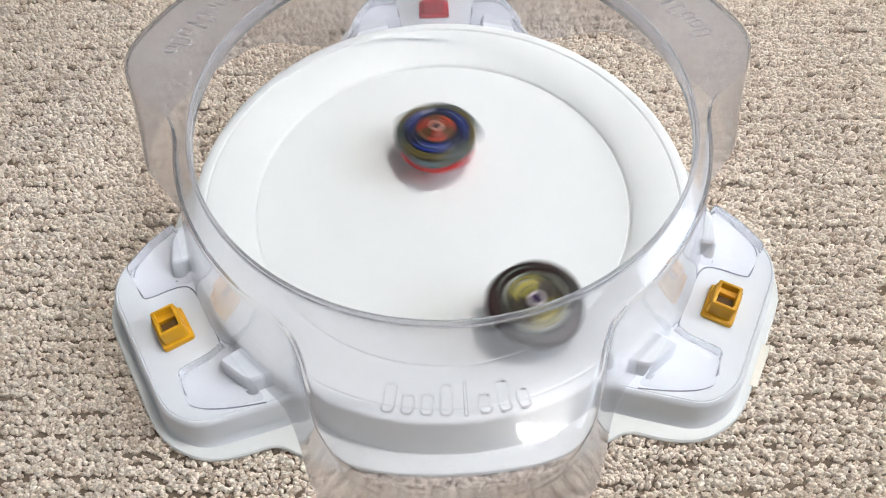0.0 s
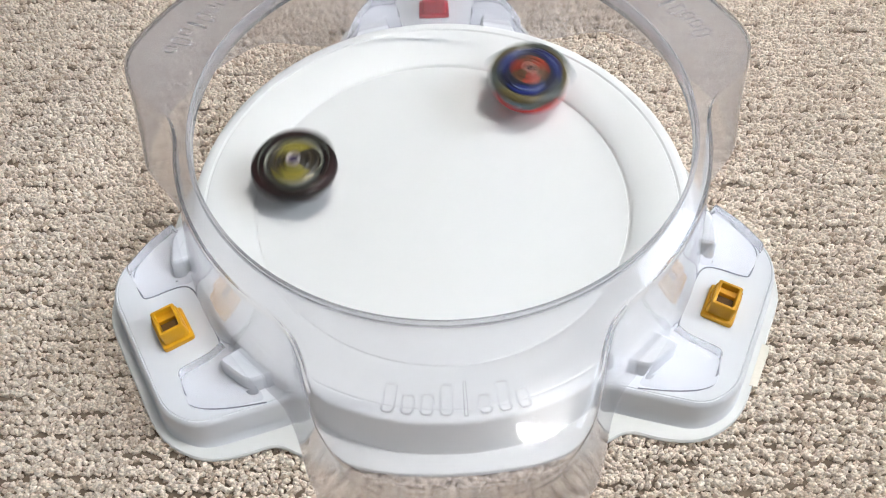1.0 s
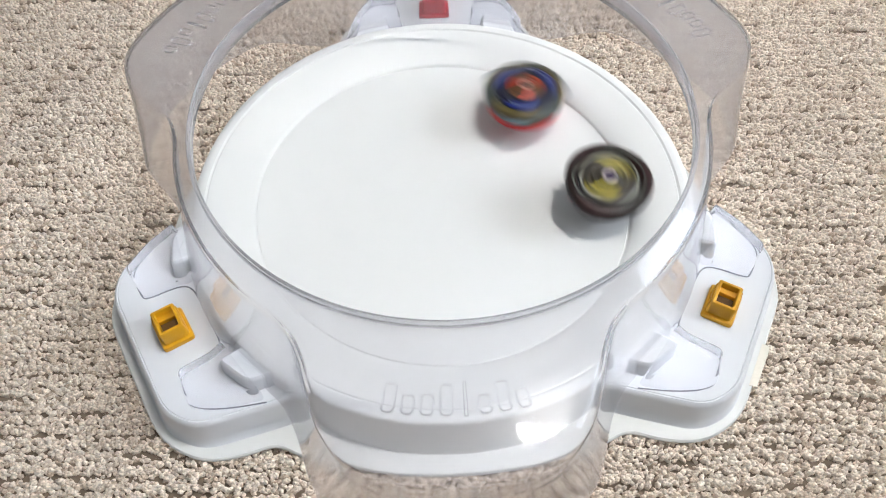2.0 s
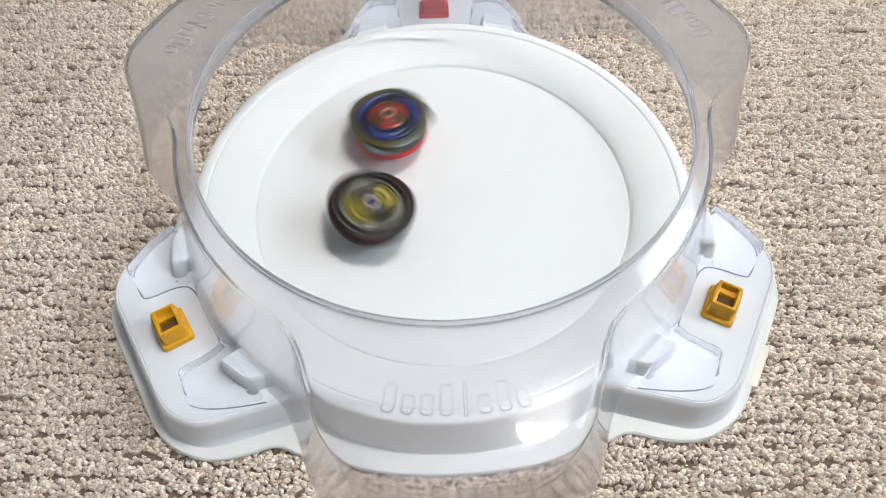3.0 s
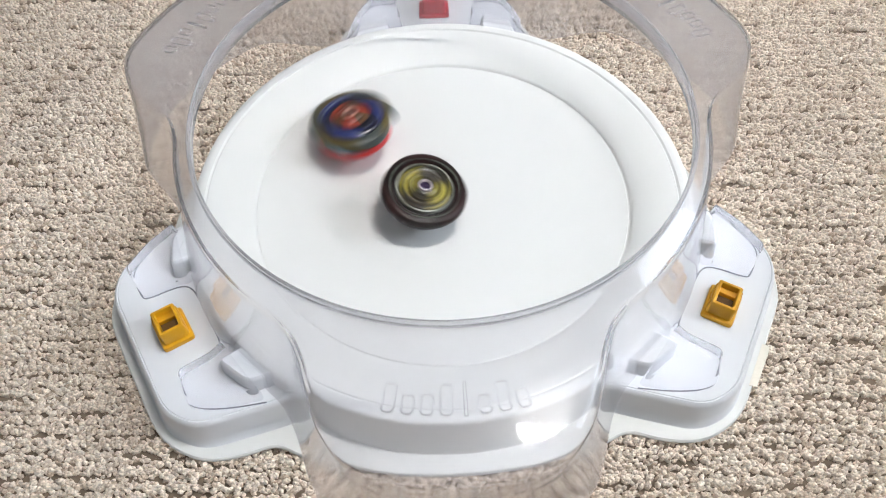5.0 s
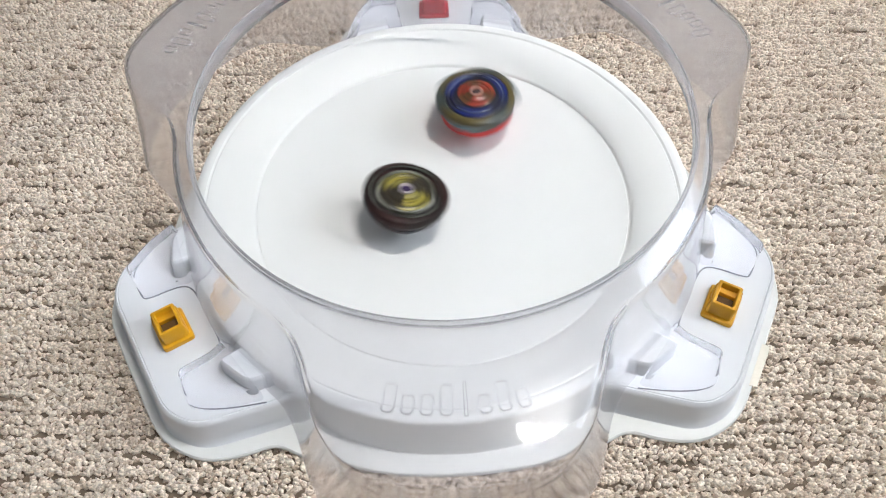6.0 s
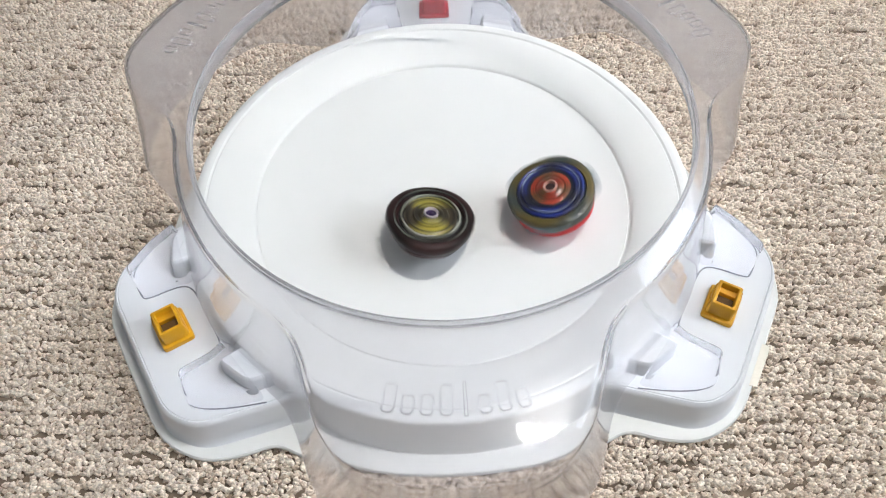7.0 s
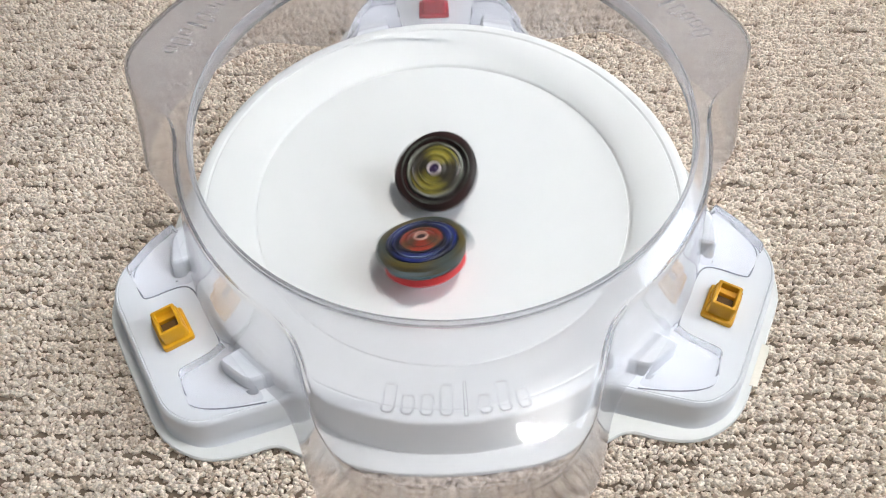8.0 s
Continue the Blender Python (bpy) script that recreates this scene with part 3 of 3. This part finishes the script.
def build_red_top():
    top = tagged(new("spinning_top"), "blue and red top with olive rim, spinning in the bowl", "spinning top", group="spinning tops")
    rimc = swirl("olive_rim", (0.085, 0.062, 0.015), (0.045, 0.055, 0.05), 0.4, 3, 0.4, rings=0.35)
    blue = swirl("blue_layer", (0.010, 0.018, 0.12), (0.016, 0.017, 0.03), 0.45, 3, 0.3, rings=0.7)
    red = swirl("red_cap", (0.27, 0.032, 0.016), (0.10, 0.045, 0.018), 0.45, 3, 0.3, rings=0.85)
    steel = plain("disc_steel", (0.10, 0.14, 0.15), 0.4, 0.6)
    scarlet = plain("scarlet_tip", (0.60, 0.030, 0.030), 0.4)
    hubm = plain("copper_hub", (0.60, 0.34, 0.27), 0.3, 0.3)
    dark = plain("hub_hole", (0.03, 0.01, 0.01), 0.5)
    part("tip", turned([(0, 0.0), (0.0022, 0.0002), (0.0032, 0.0014), (0.0055, 0.0050), (0.0135, 0.0072), (0.0205, 0.0102), (0.0230, 0.0138), (0.0222, 0.0180), (0, 0.0180)], 48), scarlet, top, "scarlet tip and skirt")
    part("metal_disc", turned([(0, 0.0178), (0.018, 0.0178), (lobed(0.0222, 0.0012, 6), 0.0188), (lobed(0.0228, 0.0012, 6), 0.0214), (0.019, 0.0224), (0, 0.0224)], 72), steel, top)
    part("attack_ring", turned([(0.012, 0.0220), (lobed(0.0228, 0.0014, 3), 0.0222), (lobed(0.0244, 0.0020, 3), 0.0240), (lobed(0.0247, 0.0020, 3), 0.0284), (lobed(0.0242, 0.0018, 3), 0.0302), (lobed(0.0228, 0.0008, 3), 0.0312), (0.0202, 0.0312), (0.0194, 0.0302), (0.0192, 0.0292), (0.012, 0.0288)], 96, close=True), rimc, top, "olive outer ring")
    part("blue_ring", turned([(0.0112, 0.0290), (0.0194, 0.0294), (lobed(0.0194, 0.0006, 6), 0.0314), (lobed(0.0180, 0.0008, 6), 0.0324), (0.0166, 0.0316), (lobed(0.0150, 0.0008, 6), 0.0328), (lobed(0.0128, 0.0010, 6), 0.0326), (0.0112, 0.0314)], 72, close=True), blue, top, "glossy blue ring")
    sky = swirl("pale_blue_line", (0.16, 0.20, 0.32), (0.02, 0.02, 0.05), 0.45, 3, 0.25, rings=0.3)
    part("pale_line", turned([(0.0160, 0.0316), (0.0166, 0.0316), (0.0166, 0.0327), (0.0160, 0.0327)], 72, close=True), sky, top, "thin pale blue line on the ring")
    seam = plain("dark_seam", (0.012, 0.010, 0.016), 0.5)
    part("seam_ring", turned([(0.0114, 0.0316), (0.0128, 0.0322), (0.0128, 0.0330), (0.0114, 0.0330)], 64, close=True), seam, top)
    part("centre_cap", turned([(0, 0.0300), (0.0118, 0.0300), (0.0116, 0.0326), (lobed(0.0096, 0.001, 4), 0.0336), (0.0078, 0.0334), (0.0062, 0.0348), (0.0042, 0.0350), (0.0042, 0.0310)], 72), red, top, "red and orange centre cap")
    blade = plain("slate_blade", (0.11, 0.15, 0.17), 0.4)
    for k in range(3):
        a0 = TAU * k / 3
        inner = [(0.0236 * math.cos(a0 + 0.09 * i), 0.0236 * math.sin(a0 + 0.09 * i)) for i in range(7)]
        outer = [((0.0254 + 0.0032 * math.sin(math.pi * i / 6)) * math.cos(a0 + 0.09 * i), (0.0254 + 0.0032 * math.sin(math.pi * i / 6)) * math.sin(a0 + 0.09 * i)) for i in range(7)]
        edge = inner[::-1] + outer
        part("blade", slab([(edge, 0.0202), (edge, 0.0214), (inset(edge, 0.0003), 0.0218)]), blade, top, "slate grey blade tip")
    part("hub", turned([(0.0040, 0.0310), (0.0040, 0.0356), (0.0037, 0.0361), (0.0032, 0.0361), (0.0029, 0.0355), (0.0029, 0.0310)], 40, close=True), hubm, top, "copper-coloured hub ring")
    part("hub_core", turned([(0, 0.0320), (0.0029, 0.0320), (0.0029, 0.0340), (0, 0.0346)], 24), dark, top)
    return top


def spun(rows, spin):
    """Rows (seconds, tip x, tip y, lean to +x, lean to +y in degrees) drawn out to every frame: the tip glides on the bowl
    and the top turns about its own axis by spin degrees a frame."""
    out = []
    for i in range(frame(8.0)):
        t = i / FPS
        j = min(int(t * 10 + 1e-6), len(rows) - 2)
        s = t * 10 - j
        p0, p1, p2, p3 = (rows[min(max(j + k, 0), len(rows) - 1)] for k in (-1, 0, 1, 2))
        x, y, lx, ly = (0.5 * (2 * p1[c] + (p2[c] - p0[c]) * s + (2 * p0[c] - 5 * p1[c] + 4 * p2[c] - p3[c]) * s * s + (3 * p1[c] - p0[c] - 3 * p2[c] + p3[c]) * s ** 3) for c in (1, 2, 3, 4))
        axis = Vector((math.sin(radians(lx)), math.sin(radians(ly)), 1)).normalized()
        lean = Vector((0, 0, 1)).rotation_difference(axis).to_matrix().to_4x4()
        out.append((t, Matrix.Translation((x, y, bowl_height(math.hypot(x, y)) + 0.0003)) @ lean @ Matrix.Rotation(radians(spin * i), 4, "Z")))
    return out


build_room()
build_pendant_light(LAMP_PLACE, LAMP_SIZE, LAMP_GLOW)
build_carpet()
build_far_carpet()
build_base()
build_cover()
for angle, shift, material, word, side in ((90, 0.0, RED, "red", 1), (210, -0.0010, YELLOW, "mustard yellow", -1), (330, 0.0033, YELLOW, "mustard yellow", 1)):
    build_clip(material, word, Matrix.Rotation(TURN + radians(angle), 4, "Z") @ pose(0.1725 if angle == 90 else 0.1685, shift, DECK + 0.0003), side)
build_tape()
dark_top = build_dark_top()
red_top = build_red_top()


def motions():
    walk(red_top, spun([
        (0, -0.0027, 0.0367, 0, 3), (0.1, -0.0338, 0.0521, 0, 2.4), (0.2, -0.0658, 0.0522, 0, 1.8), (0.3, -0.0864, 0.0331, 0, 1.2),
        (0.4, -0.0811, -0.0054, 0, 0.6), (0.5, -0.0422, -0.036, 0, 0), (0.6, 0.0052, -0.0379, -0.4, -1.2), (0.7, 0.0433, -0.0175, -0.8, -2.4),
        (0.8, 0.0681, 0.0174, -1.2, -3.6), (0.9, 0.0716, 0.0526, -1.6, -4.8), (1, 0.0579, 0.0828, -2, -6), (1.1, 0.0223, 0.0841, -1.6, -4),
        (1.2, -0.0134, 0.0543, -1.2, -2), (1.3, -0.0266, 0.0049, -0.8, 0), (1.4, -0.0189, -0.0301, -0.4, 2), (1.5, -0.0012, -0.0435, 0, 4),
        (1.6, 0.0249, -0.0487, 0, 2.7), (1.7, 0.0492, -0.0303, 0, 1.3), (1.8, 0.0707, -0.0001, 0, 0), (1.9, 0.0759, 0.0335, 0, 0),
        (2, 0.0532, 0.0671, 0, 0), (2.1, 0.015, 0.0813, 0, 0), (2.2, -0.0277, 0.0663, 0, 0), (2.3, -0.0574, 0.03, 0, 0),
        (2.4, -0.0582, -0.0124, 0, 0), (2.5, -0.0288, -0.0399, 0, 0), (2.6, 0.0142, -0.0408, 0, 0), (2.7, 0.0445, -0.0062, 0, 0),
        (2.8, 0.0291, 0.0338, 0, 0), (2.9, 0.0013, 0.0546, 0, -0.5), (3, -0.032, 0.0488, 0, -1), (3.1, -0.0514, 0.0241, 0, -0.8),
        (3.2, -0.0517, -0.009, 0, -0.6), (3.3, -0.0323, -0.0389, 0, -0.4), (3.4, -0.0004, -0.0516, 0, -0.2), (3.5, 0.0292, -0.0421, 0, 0),
        (3.6, 0.0378, -0.0149, 0, 0.2), (3.7, 0.0302, 0.0163, -0.5, -0), (3.8, 0.0042, 0.0342, 0.6, -0.5), (3.9, -0.0228, 0.0356, 3.1, -0.9),
        (4, -0.0456, 0.019, 5, -1), (4.1, -0.0499, -0.0112, 4.4, 0.9), (4.2, -0.0383, -0.0395, 3.2, 2.3), (4.3, -0.01, -0.0558, 1.5, 5.5),
        (4.4, 0.02, -0.0527, -1.3, 6.3), (4.5, 0.0449, -0.0296, -3.5, 5.3), (4.6, 0.0466, 0.0011, -3.3, 5), (4.7, 0.0359, 0.0282, -3.1, 4.6),
        (4.8, 0.01, 0.0569, -2.8, 4.3), (4.9, -0.0232, 0.0646, -2.6, 3.9), (5, -0.0539, 0.0462, -2.4, 3.6), (5.1, -0.071, 0.0024, -2.2, 3.2),
        (5.2, -0.0598, -0.0413, -1.9, 2.9), (5.3, -0.0285, -0.0669, -1.7, 2.6), (5.4, 0.0098, -0.0726, -1.5, 2.2), (5.5, 0.0461, -0.0574, -1.3, 1.9),
        (5.6, 0.0678, -0.0237, -1.1, 1.5), (5.7, 0.069, 0.0161, -0.8, 1.2), (5.8, 0.0575, 0.0473, -0.6, 0.8), (5.9, 0.0283, 0.0446, -0.4, 0.5),
        (6, 0.0231, 0.0647, -1, -0.6), (6.1, 0.0039, 0.0681, 0.2, -2.8), (6.2, -0.0078, 0.0506, 1.3, -4.4), (6.3, -0.002, 0.0319, 0.5, -4.2),
        (6.4, 0.0095, 0.0115, -2.2, -1.7), (6.5, 0.0253, -0.008, -5.8, 1.9), (6.6, 0.0412, -0.0212, -8.2, 5.6), (6.7, 0.0551, -0.0295, -10.4, 7.9),
        (6.8, 0.0626, -0.0273, -11.5, 6.9), (6.9, 0.0604, -0.0208, -12.7, 2.8), (7, 0.0681, -0.0115, -14.8, -0.1), (7.1, 0.0612, -0.001, -12.8, 0.5),
        (7.2, 0.0453, -0.0013, -8.3, -0.9), (7.3, 0.0547, -0.0007, -11, 0.7), (7.4, 0.0591, -0.0001, -19.2, 4.5), (7.5, 0.0498, -0.0019, -17.5, 6.9),
        (7.6, 0.0341, -0.0099, -12.2, 11.9), (7.7, 0.0258, -0.023, -16, 13.7), (7.8, 0.0164, -0.0325, -15.6, 16.4), (7.9, 0.0051, -0.0451, -20.2, 20.4),
        (8, -0.0089, -0.0519, -6.9, 22.3),
    ], 80))
    walk(dark_top, spun([
        (0, 0.0465, -0.0864, 0, 0), (0.1, 0.0768, -0.0659, 0, -0.2), (0.2, 0.0916, -0.0352, 0, -0.4), (0.3, 0.0943, 0.0022, 0, -0.6),
        (0.4, 0.0803, 0.038, 0, -0.9), (0.5, 0.056, 0.0628, 0, -1.1), (0.6, 0.0201, 0.0749, 0, -1.3), (0.7, -0.0179, 0.0774, 0, -1.5),
        (0.8, -0.0505, 0.0676, 0, -1.7), (0.9, -0.0738, 0.042, 0, -1.9), (1, -0.086, 0.0114, 0, -2.1), (1.1, -0.0796, -0.0201, 0, -2.4),
        (1.2, -0.063, -0.0496, 0, -2.6), (1.3, -0.0356, -0.0671, 0, -2.8), (1.4, -0.0052, -0.086, 0, -3), (1.5, 0.0326, -0.1027, 0, -3.2),
        (1.6, 0.0637, -0.098, 0, -3.4), (1.7, 0.0779, -0.0883, 0, -3.6), (1.8, 0.0893, -0.0685, 0, -3.9), (1.9, 0.0959, -0.0383, 0, -4.1),
        (2, 0.0948, -0.0055, 0, -4.3), (2.1, 0.0846, 0.0258, 0, -4.5), (2.2, 0.064, 0.0527, 0, -4.7), (2.3, 0.0358, 0.0711, 0, -4.9),
        (2.4, 0.0042, 0.0784, 0, -5.1), (2.5, -0.0278, 0.0756, 0, -5.4), (2.6, -0.0521, 0.0659, 0, -5.6), (2.7, -0.067, 0.0541, 0, -5.8),
        (2.8, -0.0744, 0.0364, 4, -5), (2.9, -0.0622, 0.0094, 6, -4), (3, -0.0431, -0.0174, 7.1, -2.4), (3.1, -0.016, -0.0367, 6, -2),
        (3.2, 0.0132, -0.0514, 4, -1), (3.3, 0.0412, -0.0575, 1, 0), (3.4, 0.064, -0.0583, -2, 1.5), (3.5, 0.0839, -0.054, -4, 4),
        (3.6, 0.0935, -0.0422, -6, 9), (3.7, 0.0874, -0.0296, -7.3, 13.5), (3.8, 0.0748, -0.0181, -5.5, 14.9), (3.9, 0.0525, -0.0078, -1.9, 15),
        (4, 0.0269, -0, 1, 16.9), (4.1, -0.0009, 0.0107, 3.6, 13.4), (4.2, -0.0219, 0.0223, 6.8, 7.4), (4.3, -0.0424, 0.034, 8.6, 1.2),
        (4.4, -0.0547, 0.0416, 8.4, -4.7), (4.5, -0.0599, 0.042, 7.8, -10.1), (4.6, -0.0545, 0.0333, 8.3, -8.8), (4.7, -0.0466, 0.022, 8.7, -7.5),
        (4.8, -0.0361, 0.0101, 9.2, -6.2), (4.9, -0.0254, 0.0007, 9.6, -5), (5, -0.0142, -0.0045, 10.1, -3.7), (5.1, -0.0047, -0.0077, 10.5, -2.4),
        (5.2, 0.0031, -0.0087, 11, -1.1), (5.3, 0.0082, -0.0082, 11.5, 0.2), (5.4, 0.0121, -0.0085, 11.9, 1.5), (5.5, 0.0148, -0.0116, 12.4, 2.8),
        (5.6, 0.0165, -0.0179, 12.8, 4), (5.7, 0.0153, -0.0232, 13.3, 5.3), (5.8, 0.0114, -0.0248, 13.7, 6.6), (5.9, 0.0016, -0.0064, 14.2, 7.9),
        (6, -0.0244, -0.0119, 8.3, 6.8), (6.1, -0.0302, -0.0067, 5.8, 5.8), (6.2, -0.0374, -0.005, 5.1, 9.8), (6.3, -0.0458, -0.0181, 7, 10.1),
        (6.4, -0.0482, -0.0251, 7.3, 7.7), (6.5, -0.0443, -0.0295, 5.7, 4.7), (6.6, -0.0369, -0.0335, 4.9, 3.4), (6.7, -0.0256, -0.0347, 5, 1.1),
        (6.8, -0.012, -0.0348, 6, -1.1), (6.9, -0.005, -0.0326, 9.3, 1.2), (7, -0.0094, -0.0304, 6.4, 8.6), (7.1, -0.011, -0.0266, 5, 9.2),
        (7.2, -0.0161, -0.017, 10, 16), (7.3, -0.0462, -0.0057, 24.6, 16.9), (7.4, -0.0516, 0.0093, 30.5, -2.9), (7.5, -0.0456, 0.0225, 25.9, -15.3),
        (7.6, -0.0319, 0.0241, 10.7, -22.5), (7.7, -0.0241, 0.0276, 13.1, -4.8), (7.8, -0.0147, 0.0231, 2.1, -15.1), (7.9, -0.0035, 0.0245, -11.7, -8.9),
        (8, 0.0021, 0.0158, -15.1, -18.5),
    ], 77))


motions()
